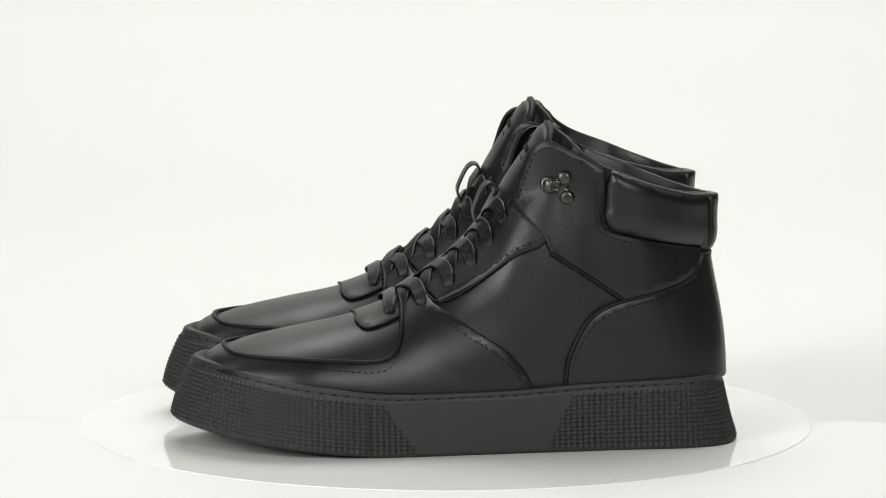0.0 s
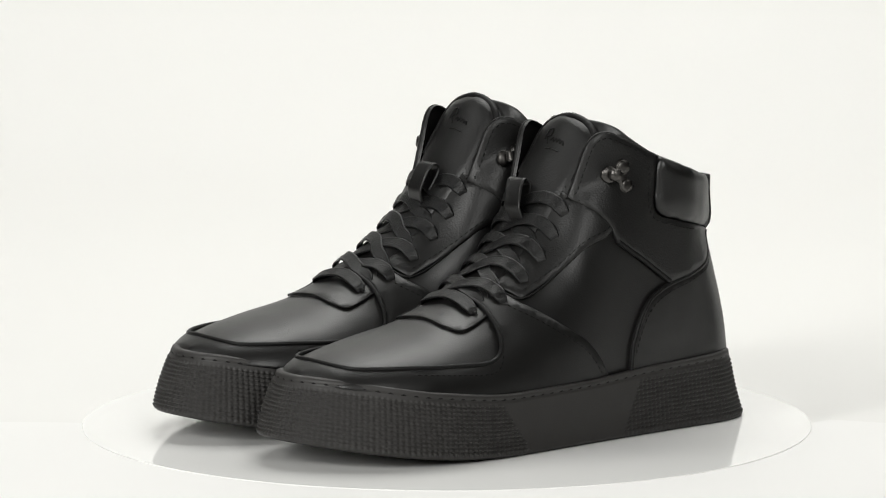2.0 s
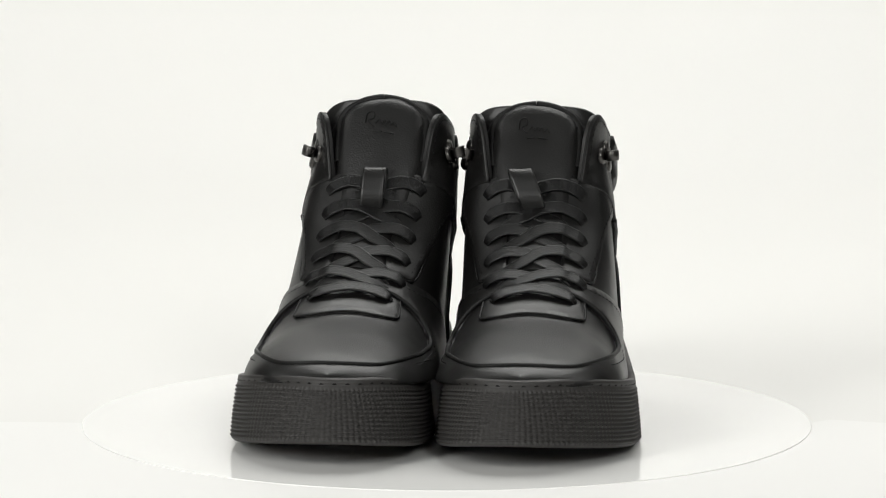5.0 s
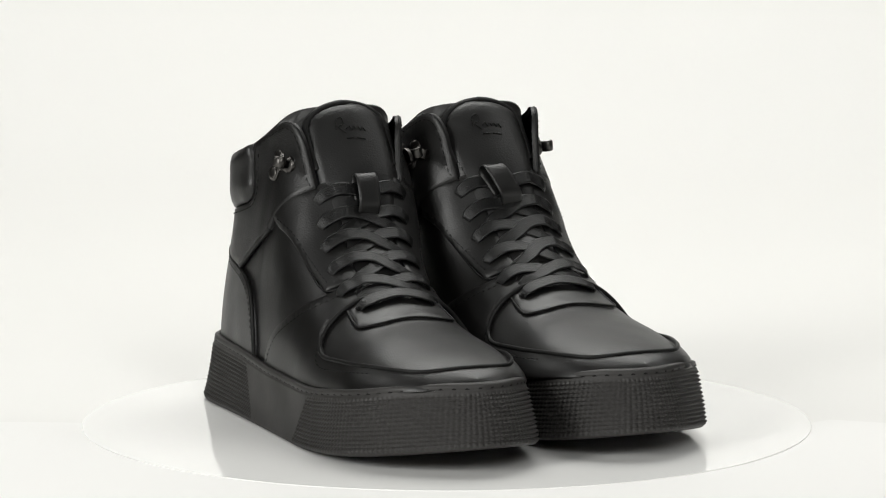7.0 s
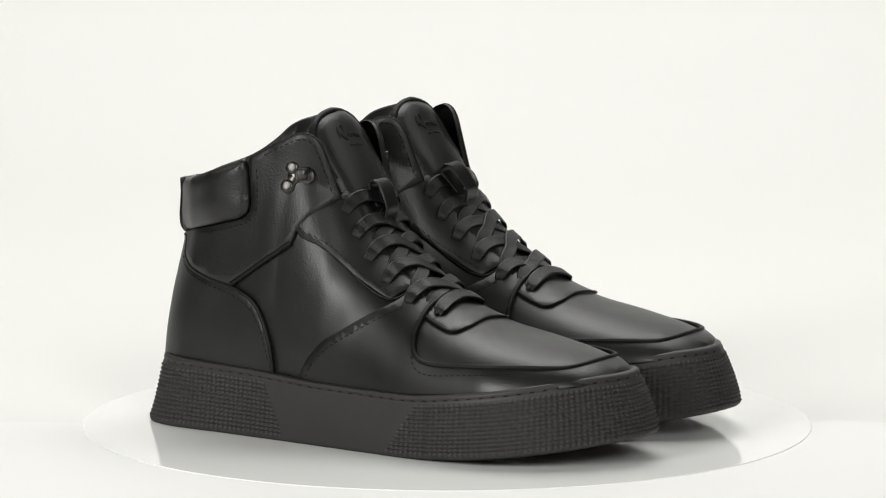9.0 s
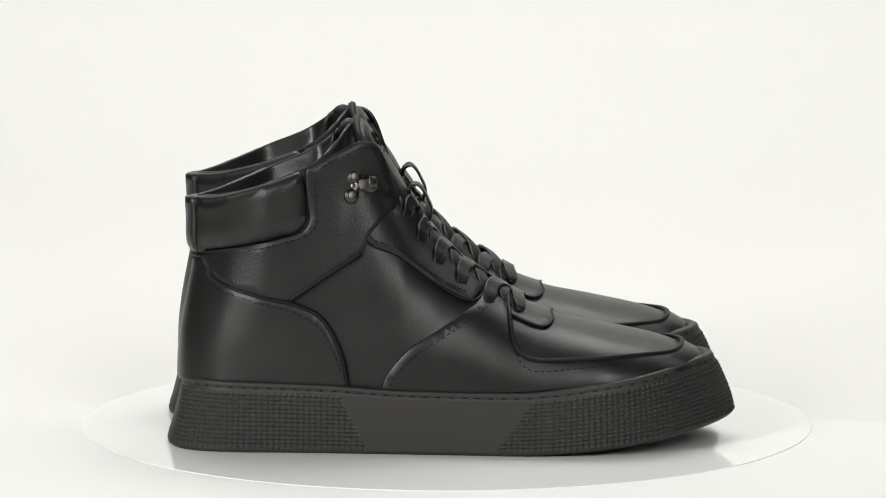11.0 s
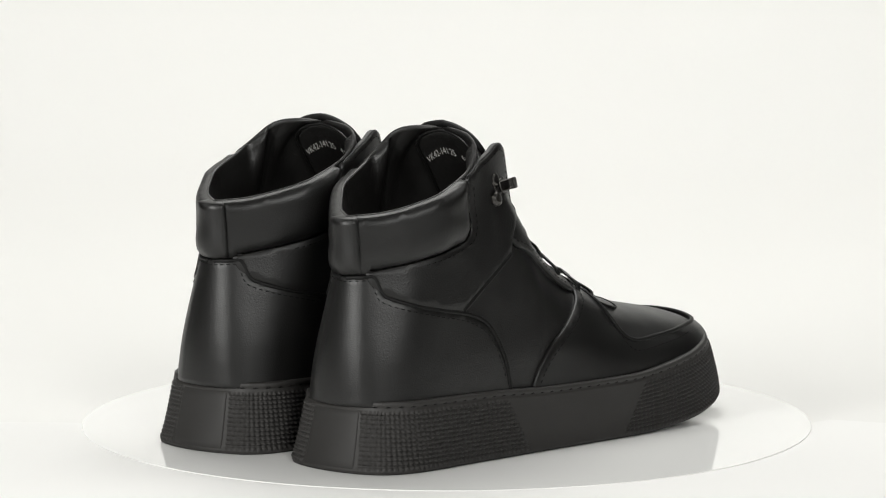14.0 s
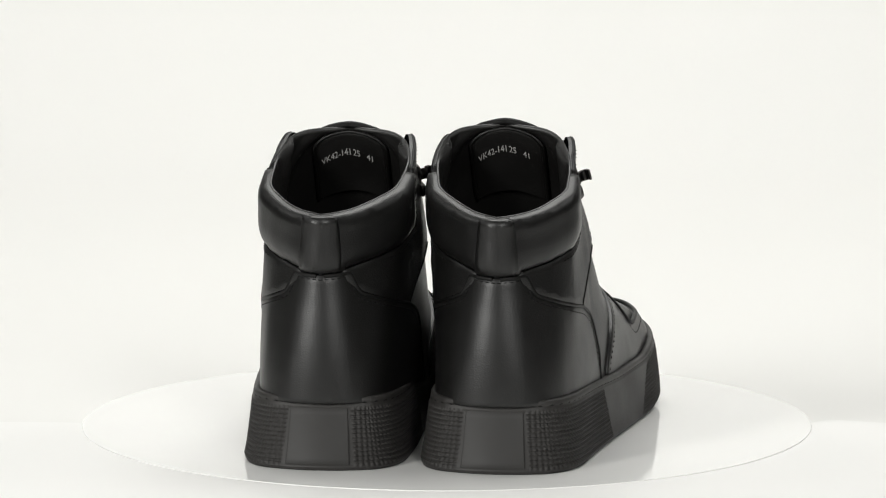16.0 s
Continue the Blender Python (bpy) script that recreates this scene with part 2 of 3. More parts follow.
def form(u, v, side):
    """Point of the upper at station u, height v; side 1 outer, -1 inner."""
    u, v = np.asarray(u, float), np.asarray(v, float)
    xb, xt, zt, yt, zb = (hermite(t, u) for t in (XB, XT, ZT, YT, ZB))
    zt = zt + FOOT["tongue"] * hermite(LIFT, u)
    yb = hermite(WIDE, xb) * (1.0 if side > 0 else hermite(MEDIAL, xb))
    hold, bulge, roof = hermite(HOLD, u), hermite(BULGE, u), hermite(ROOF, u)
    h = zt - zb
    p1 = (xb + hermite(HEEL_OUT, u) + (xt - xb) * .3, yb + bulge, zb + hold * h)
    p2y, p2z = roof * yb, zt - hermite(SAG, u) * h
    p2 = (xt + hermite(HEEL_IN, u) - (xt - xb) * .15, p2y, p2z)
    a, b, c, d = (1 - v)**3, 3 * v * (1 - v)**2, 3 * v * v * (1 - v), v**3
    x = a * xb + b * p1[0] + c * p2[0] + d * xt
    y = a * yb + b * p1[1] + c * p2[1] + d * yt
    z = a * zb + b * p1[2] + c * p2[2] + d * zt
    lean = FOOT["lean"] * np.clip((z - .05) / .08, 0, 1) * np.clip((.19 - x) / .06, 0, 1) * np.clip((x - .035) / .06, 0, 1)      # the shaft stands a little inwards
    return np.stack([x, y * side + lean, z], -1)


def form_normal(u, v, side):
    e = 1e-3
    du = form(np.clip(u + e, 0, 18), v, side) - form(np.clip(u - e, 0, 18), v, side)
    dv = form(u, np.clip(v + e, 0, 1), side) - form(u, np.clip(v - e, 0, 1), side)
    n = np.cross(du, dv) * side
    bad = np.linalg.norm(n, axis=-1) < 1e-13
    n = n / (np.linalg.norm(n, axis=-1, keepdims=True) + 1e-15)
    n[bad] = (0.8, 0, 0.6)
    return n


GU, GV = np.meshgrid(np.linspace(0, 18, 361), np.linspace(0, 1, 121), indexing="ij")
GRIDS = {}


def set_foot(lean, tongue):
    """Takes up one shoe's own lean and tongue height."""
    FOOT["lean"], FOOT["tongue"] = lean, tongue
    for side in (1, -1):
        GRIDS[side] = form(GU, GV, side)


def uv_at(x, z):
    """Station and height of the point of the outer side that shows at (x, z) from the side."""
    d = (GRIDS[1][..., 0] - x)**2 + (GRIDS[1][..., 2] - z)**2
    k = np.unravel_index(np.argmin(d), d.shape)
    return GU[k], GV[k]


def uv_over(x, y):
    """Station and height of the point of the outer side that shows at (x, y) from above."""
    d = (GRIDS[1][..., 0] - x)**2 + (GRIDS[1][..., 1] - y)**2 + (GV < .12) * 1e-3
    k = np.unravel_index(np.argmin(d), d.shape)
    return GU[k], GV[k]


def v_at_y(u, y):
    """Height on station u at which the upper is y from the middle (over the instep)."""
    vs = np.linspace(0.3, 1, 1600)
    p = form(np.full(1600, u), vs, 1)
    return vs[np.argmin(abs(p[:, 1] - p[-1, 1] - y))]


def uvs(points):
    return [uv_at(x, z) for x, z in points]


def inside(poly, p):
    x, y = p
    c = False
    n = len(poly)
    for i in range(n):
        x1, y1 = poly[i]
        x2, y2 = poly[(i + 1) % n]
        if (y1 > y) != (y2 > y) and x < (x2 - x1) * (y - y1) / (y2 - y1) + x1:
            c = not c
    return c


def on_form(w, v):
    """w: 0..18 outer side, 18..36 inner side back to the toe, below 0 inner side from the toe."""
    w, v = np.asarray(w, float), np.asarray(v, float)
    outer = (w >= 0) & (w <= 18)
    u = np.where(outer, w, np.where(w < 0, -w, 36 - w))
    p = np.where(outer[..., None], form(u, v, 1), form(u, v, -1))
    n = np.where(outer[..., None], form_normal(u, v, 1), form_normal(u, v, -1))
    return p, n


def panel(name, polys, thick, mat, parent, label="", lift=0.0, puff=0.0, puff_width=0.012, puff_from=None, crown=None, du=0.22, dv=0.035, mapper=None, sc=(1.0, 6.0)):
    """A piece of leather lying on the upper inside polygons of (w, v), with a rounded edge."""
    from mathutils.geometry import delaunay_2d_cdt
    bm = bmesh.new()
    for poly in polys:
        poly = np.array(poly, float)
        sc = np.array(sc)
        rim = resample(np.vstack([poly, poly[:1]]) * sc, 0.14)[:-1] / sc
        pts = [Vector((a * sc[0], b * sc[1])) for a, b in rim]
        lo, hi = rim.min(0), rim.max(0)
        for a in np.arange(lo[0] + du / 2, hi[0], du):
            for b in np.arange(lo[1] + dv / 2, hi[1], dv):
                if inside(rim, (a, b)) and np.min(np.hypot((rim[:, 0] - a) * sc[0], (rim[:, 1] - b) * sc[1])) > 0.10:
                    pts.append(Vector((a * sc[0], b * sc[1])))
        nb = len(rim)
        out = delaunay_2d_cdt(pts, [], [list(range(nb))], 1, 1e-6)
        co = np.array([(q.x, q.y) for q in out[0]]) / sc
        p = mapper(co[:, 0], co[:, 1]) if mapper else on_form(co[:, 0], np.clip(co[:, 1], 0, 1))[0]
        vs = [bm.verts.new(tuple(q)) for q in p]
        for f in out[2]:
            if len(set(f)) == 3:
                try:
                    bm.faces.new([vs[i] for i in f])
                except ValueError:
                    pass
    bmesh.ops.remove_doubles(bm, verts=bm.verts, dist=2e-5)
    bmesh.ops.dissolve_degenerate(bm, edges=bm.edges, dist=1e-6)
    bmesh.ops.recalc_face_normals(bm, faces=bm.faces)
    bm.normal_update()
    bm.faces.ensure_lookup_table()
    c = sum((f.normal.dot(f.calc_center_median() - Vector((0.13, 0, 0.06))) * f.calc_area() for f in bm.faces))
    if c < 0:
        bmesh.ops.reverse_faces(bm, faces=bm.faces)
        bm.normal_update()
    border = [v for v in bm.verts if v.is_boundary]
    bpts = np.array([v.co for v in border])
    normals = {v: v.normal.copy() for v in bm.verts}
    start = {v: v.co.copy() for v in bm.verts}
    outward = {v: Vector() for v in border}
    for e in bm.edges:
        if e.is_boundary:
            f = e.link_faces[0]
            mid = (e.verts[0].co + e.verts[1].co) / 2
            d = (e.verts[1].co - e.verts[0].co).cross(f.normal)
            if d.dot(f.calc_center_median() - mid) > 0:
                d = -d
            for v in e.verts:
                outward[v] += d
    for v in border:
        outward[v].normalize()
    for v in bm.verts:
        q = 0.0
        if puff and (puff_from is not None or not v.is_boundary):
            q = min(1.0, float(np.sqrt((((bpts if puff_from is None else puff_from) - np.array(v.co))**2).sum(1).min())) / puff_width)
            q = math.sqrt(max(0.0, 1 - (1 - q)**2))
            if crown is not None:
                r = min(1.0, float(np.sqrt(((crown - np.array(v.co))**2).sum(1).min())) / .0065)
                q *= .40 + .60 * math.sqrt(max(0.0, 1 - (1 - r)**2))
        v.co = start[v] + normals[v] * (lift + thick + puff * q)
    ring = {v: v for v in border}
    for up, side in ((.80, .0004), (.35, .0006), (None, .0006)):
        edges = [e for e in bm.edges if e.is_boundary]
        here = {tuple(np.round(g.co, 8)): v for v, g in ring.items()}
        res = bmesh.ops.extrude_edge_only(bm, edges=edges)
        ring = {}
        for g in res["geom"]:
            if isinstance(g, bmesh.types.BMVert):
                v = here.get(tuple(np.round(g.co, 8)))
                if v is not None:
                    ring[v] = g
        for v, g in ring.items():
            h = -.0012 if up is None else lift + thick * up
            g.co = start[v] + normals[v] * h + outward[v] * side
    return part(name, bm, mat, parent, label)


def side_y(x, z, side):
    """Distance of the upper's side from the middle plane at (x, z)."""
    g = GRIDS[side][100::4]
    xs, ys = [], []
    for c in g:
        if z <= c[-1, 2]:
            xs.append(np.interp(z, c[:, 2], c[:, 0]))
            ys.append(np.interp(z, c[:, 2], c[:, 1]) * side)
    if not xs:
        return -1.0
    return float(np.interp(x, xs[::-1], ys[::-1], right=-1.0))


def flap_form(side):
    """The ankle panel's own form: it follows the side, then stands free before the tongue and curls round it."""
    base = {}

    def level(z):
        k = round(z, 4)
        if k not in base:
            base[k] = side_y(.086, min(z, .148), side)
        return base[k]

    def at(xs, zs):
        out = []
        for x, z in zip(np.atleast_1d(xs), np.atleast_1d(zs)):
            y = side_y(x, z, side)
            if x > .080:
                k = max(0.0, x - .086) / .034
                free = level(z) - .0105 * k * k
                w = min(1.0, (x - .080) / .010)
                y = max(y + .0004, free) * w + y * (1 - w) if y > 0 else free
            out.append((x, y * side, z))
        return np.array(out)

    return at


def flap_line(points, side, lift, at):
    """A path on the ankle panel through (x, z) points."""
    q = resample(spline(points, .002), .0015)
    p, e = at(q[:, 0], q[:, 1]), 6e-4
    dx = at(q[:, 0] - e, q[:, 1]) - at(q[:, 0] - 3 * e, q[:, 1])
    dz = at(q[:, 0], q[:, 1] - e) - at(q[:, 0], q[:, 1] - 3 * e)
    n = np.cross(dz, dx) * side
    n = n / (np.linalg.norm(n, axis=1, keepdims=True) + 1e-12)
    return p + n * lift, n


def line_on(points, lift, step=0.0015):
    """A path on the upper through (w, v) points, lifted off it."""
    q = spline(points, 0.12) if len(points) > 2 else np.array(points, float)
    q = resample(q * np.array([1, 6.0]), 0.06) / np.array([1, 6.0])
    p, n = on_form(q[:, 0], np.clip(q[:, 1], 0, 1))
    k = resample(np.hstack([p + n * lift, n]), step)
    nn = k[:, 3:] / (np.linalg.norm(k[:, 3:], axis=1, keepdims=True) + 1e-9)
    return k[:, :3], nn


def stitches(paths, length=0.0022, gap=0.0012, wide=0.0005):
    """Small raised thread dashes along paths given as (points, normals)."""
    pieces = []
    for pts, nrm in paths:
        s = np.r_[0, np.cumsum(np.linalg.norm(np.diff(pts, axis=0), axis=1))]
        a = 0.001
        while a + length < s[-1]:
            q = [np.array([np.interp(t, s, pts[:, i]) for i in range(3)]) for t in (a, a + length / 2, a + length)]
            n = np.array([np.interp(a + length / 2, s, nrm[:, i]) for i in range(3)])
            d = q[2] - q[0]
            side = np.cross(d, n)
            side = side / (np.linalg.norm(side) + 1e-9) * wide / 2
            up = n * wide * 0.55
            v = [q[0] - side - up, q[0] + side - up, q[1] - side + up * .2, q[1] + side + up * .2, q[1] + up, q[2] - side - up, q[2] + side - up]
            pieces.append((v, [(0, 1, 4), (0, 4, 2), (1, 3, 4), (2, 4, 5), (3, 6, 4), (4, 6, 5), (0, 2, 5, 6, 3, 1)]))
            a += length + gap
    return joined(pieces)


def ribbon(path, normals, wide, thick, pinch=(False, False)):
    """A flat lace with rounded edges along a path, drawn in at the ends that go through an eyelet."""
    p, n = np.array(path, float), np.array(normals, float)
    t = np.gradient(p, axis=0)
    t /= np.linalg.norm(t, axis=1)[:, None] + 1e-12
    s = np.cross(t, n)
    s /= np.linalg.norm(s, axis=1)[:, None] + 1e-12
    n = np.cross(s, t)
    prof = [(-.5, -.15), (-.5, .15), (-.45, .45), (-.36, .56), (-.28, .34), (-.19, .56), (-.10, .34), (0, .58), (.10, .34), (.19, .56), (.28, .34), (.36, .56), (.45, .45),
            (.5, .15), (.5, -.15), (.42, -.42), (0, -.5), (-.42, -.42)]
    run = np.r_[0, np.cumsum(np.linalg.norm(np.diff(p, axis=0), axis=1))]
    breadth = np.ones(len(p))
    if pinch[0]:
        breadth = np.minimum(breadth, .35 + .65 * np.sqrt(np.clip((run - .0012) / .0080, 0, 1)))
    if pinch[1]:
        breadth = np.minimum(breadth, .35 + .65 * np.sqrt(np.clip((run[-1] - run - .0012) / .0080, 0, 1)))
    k, verts, faces = len(prof), [], []
    for i in range(len(p)):
        for a, b in prof:
            verts.append(p[i] + s[i] * a * wide * breadth[i] + n[i] * b * thick)
    for i in range(len(p) - 1):
        for j in range(k):
            m = (j + 1) % k
            faces.append((i * k + j, i * k + m, (i + 1) * k + m, (i + 1) * k + j))
    faces.append(tuple(range(k))[::-1])
    faces.append(tuple((len(p) - 1) * k + j for j in range(k)))
    return verts, faces


# ---------------------------------------------------------------- shoe: sole
def sole_outline():
    outer = [(0.0000, 0.0000), (0.0025, 0.0184), (0.0104, 0.0334), (0.0297, 0.0425), (0.0693, 0.0457), (0.1139, 0.0498), (0.1584, 0.0544), (0.1980, 0.0582),
             (0.2327, 0.0573), (0.2594, 0.0491), (0.2792, 0.0346), (0.2936, 0.0177), (0.3000, 0.0000)]
    inner = [(0.2955, -0.0190), (0.2822, -0.0336), (0.2614, -0.0432), (0.2327, -0.0466), (0.1980, -0.0458), (0.1584, -0.0424), (0.1139, -0.0409),
             (0.0693, -0.0430), (0.0297, -0.0420), (0.0104, -0.0334), (0.0025, -0.0184)]
    p = spline(outer + inner, 0.002, closed=True)
    p = np.vstack([p, p[:1]])
    return resample(p, 0.00052)[:-1]


SOLE_TOP = [(0, .0365), (.008, .0365), (.08, .0355), (.13, .0330), (.18, .0325), (.23, .0375), (.27, .0435), (.287, .0455), (.3, .0460)]
INSET = [(0, .0100), (.012, .0090), (.03, .0062), (.07, .0034), (.13, .0022), (.20, .0030), (.25, .0050), (.28, .0090), (.30, .0120)]


def sole_mesh(parent):
    line = sole_outline()
    n = len(line)
    tan = np.roll(line, -1, 0) - np.roll(line, 1, 0)
    tan /= np.linalg.norm(tan, axis=1)[:, None]
    out = np.stack([tan[:, 1], -tan[:, 0]], 1)
    if (out * (line - line.mean(0))).sum() < 0:
        out = -out
    x = line[:, 0]
    zb = 0.0130 * np.clip((x - .178) / .118, 0, 1.1)**1.7
    zt = hermite(SOLE_TOP, x)
    inset = hermite(INSET, x)
    s = np.arange(n) * np.linalg.norm(line[1] - line[0])
    rows, ribs = [], 13
    levels = np.r_[0.0, 0.012, 0.03, np.linspace(.05, .86, ribs * 4 + 1), .885, .91, .93, .96, .985, 1.0]
    for r in levels:
        push = np.where(x > .2, r**1.5, r**.7)
        off = -inset * push
        fore = np.clip((x - (.172 + .023 * r)) / .0012, 0, 1)
        rear = np.clip(((.108 - .018 * r) - x) / .0012, 0, 1)
        plate = (np.abs(line[:, 1]) < .0185 + .0015 * (1 - r)) & (x < .03)
        mask = np.where(plate, 0, np.maximum(fore, rear))
        if .05 < r < .86:
            ph = (r - .05) / .81 * ribs
            rib = .5 - .5 * math.cos(2 * math.pi * ph)
            col = .5 - .5 * np.cos(2 * math.pi * s / .0031)
            off = off + mask * (.0017 * (rib**.7) * (.42 + .58 * col**.7) - .0009)
            off = off + np.where(plate, -.0004, 0)
        if r < .02:
            off = off - .0016
        elif r < .035:
            off = off - .0004
        if abs(r - .91) < .001:
            off = off - .0007
        if r >= 1:
            off = off - .0009
        xy = line + out * off[:, None]
        rows.append(np.column_stack([xy, zb + (zt - zb) * r]))
    # lip, then down to the upper
    xy = line - out * (inset + .0032)[:, None]
    rows.append(np.column_stack([xy, zt + .0001]))
    xy = line - out * (inset + .0042)[:, None]
    rows.append(np.column_stack([xy, zt - .0020]))
    verts = np.vstack(rows)
    faces = []
    for j in range(len(rows) - 1):
        a = np.arange(n)
        b = (a + 1) % n
        faces.append(np.column_stack([j * n + a, j * n + b, (j + 1) * n + b, (j + 1) * n + a]))
    faces = [tuple(f) for f in np.vstack(faces)]
    mid = len(verts)
    # tread and inner board, closed as strips across
    verts = np.vstack([verts, [[.15, 0, .0]], [[.15, 0, .030]]])
    for a in range(n):
        b = (a + 1) % n
        faces.append((b, a, mid))
        faces.append(((len(rows) - 1) * n + a, (len(rows) - 1) * n + b, mid + 1))
    sole = mesh_object("sole", verts, faces, RUBBER, parent, "thick black rubber cupsole with waffle ribbing")
    # welt stitching just under the lip
    r = .925
    off = -inset * np.where(x > .2, r**1.5, r**.7) - .0002
    xy = line + out * off[:, None]
    pts = np.column_stack([xy, zb + (zt - zb) * r])
    nrm = np.column_stack([out, np.zeros(n)])
    v, f = stitches([(pts, nrm)], length=.0042, gap=.0026, wide=.0009)
    tagged(mesh_object("welt_stitching", v, f, THREAD, sole, smooth=False), kind="stuff")
    # smooth plate at the back
    k = [i for i in np.argsort(line[:, 1]) if abs(line[i, 1]) < .0178 and line[i, 0] < .03]
    pv, pf = [], []
    for r in np.linspace(.045, .87, 14):
        for i in k:
            o = -inset[i] * r**.7 + .0004
            if r < .05 or r > .86:
                o -= .0012
            if i in (k[0], k[-1]):
                o -= .0012
            pv.append((line[i, 0] + out[i, 0] * o, line[i, 1] + out[i, 1] * o, zb[i] + (zt[i] - zb[i]) * r))
    m = len(k)
    for j in range(13):
        for i in range(m - 1):
            pf.append((j * m + i, j * m + i + 1, (j + 1) * m + i + 1, (j + 1) * m + i))
    mesh_object("heel_plate", pv, pf, RUBBER_SMOOTH, sole, "smooth matt rubber heel plate")
    return sole


# ---------------------------------------------------------------- shoe: upper in pieces
def upper_mesh(parent):
    nu, nv = 181, 42
    u, v = np.meshgrid(np.linspace(0, 18, nu), np.linspace(0, 1, nv), indexing="ij")
    verts, faces = [], []
    for side in (1, -1):
        p = form(u, v, side).reshape(-1, 3)
        o = sum(len(q) for q in verts)
        verts.append(p)
        for i in range(nu - 1):
            for j in range(nv - 1):
                a = o + i * nv + j
                f = (a, a + nv, a + nv + 1, a + 1)
                faces.append(f if side < 0 else f[::-1])
    verts = np.vstack(verts)
    bm = bmesh.new()
    vs = [bm.verts.new(tuple(q)) for q in verts]
    for f in faces:
        bm.faces.new([vs[i] for i in f])
    bmesh.ops.remove_doubles(bm, verts=bm.verts, dist=1e-5)
    return part("upper", bm, LEATHER, parent, "smooth black leather quarter and toe")


def lining_mesh(parent):
    """Inner shell with a rolled collar edge, and the insole."""
    nu, nv = 90, 30
    us = np.linspace(5.5, 18, nu)
    vv = np.linspace(0.06, 1, nv)
    verts, faces, o = [], [], 0
    for side in (1, -1):
        u, v = np.meshgrid(us, vv, indexing="ij")
        p, n = form(u, v, side), form_normal(u, v, side)
        deep = .0018
        pad = np.clip((v - .62) / .36, 0, 1) * np.clip((u - 12.6) / 1.2, 0, 1)
        q = p - n * (deep + .0042 * np.sin(math.pi * pad**.8))[..., None]
        rim, rn = p[:, -1], n[:, -1]
        roll1 = rim + np.array([0, 0, .0010]) - rn * deep * .25
        roll2 = rim + np.array([0, 0, .0010]) - rn * deep * .75
        block = np.concatenate([q, roll2[:, None], roll1[:, None], rim[:, None]], 1)
        k = nv + 3
        verts.append(block.reshape(-1, 3))
        start = int(np.searchsorted(us, 10.9))
        for i in range(nu - 1):
            for j in range(k - 1):
                if j >= nv - 1 and i < start:
                    continue
                a = o + i * k + j
                faces.append((a, a + k, a + k + 1, a + 1))
        o += nu * k
    bm = bmesh.new()
    vs = [bm.verts.new(tuple(q)) for q in np.vstack(verts)]
    for f in faces:
        try:
            bm.faces.new([vs[i] for i in f])
        except ValueError:
            pass
    bmesh.ops.remove_doubles(bm, verts=bm.verts, dist=1e-5)
    part("lining", bm, LINING, parent, "soft black textile and leather lining")
    xs = np.linspace(.016, .24, 60)
    w = hermite(WIDE, xs) * .9
    v = [(a, b, .046) for a, b in zip(xs, w)] + [(a, -b, .046) for a, b in zip(xs, w)]
    f = [(i, i + 1, 61 + i, 60 + i) for i in range(59)]
    mesh_object("insole", v, f, LINING, parent)


MUD = [(.1145, .0350), (.1185, .0430), (.1260, .0510), (.1430, .0630), (.1580, .0715), (.1660, .0775), (.1720, .0870)]
APRON_SIDE = [(.1805, .0760), (.1808, .0660), (.1840, .0550), (.1930, .0485), (.2150, .0480), (.2400, .0490)]
APRON_TOE = [(.2560, .0325), (.2660, .0235), (.2705, .0115)]
COUNTER = [(.0970, .0345), (.0950, .0460), (.0915, .0560), (.0850, .0670), (.0720, .0755), (.0520, .0805), (.0360, .0845), (.0265, .0900)]


def mirrored(poly):
    return [(-a, b) for a, b in poly]


def swapped(poly):
    return [(36 - a, b) for a, b in poly]


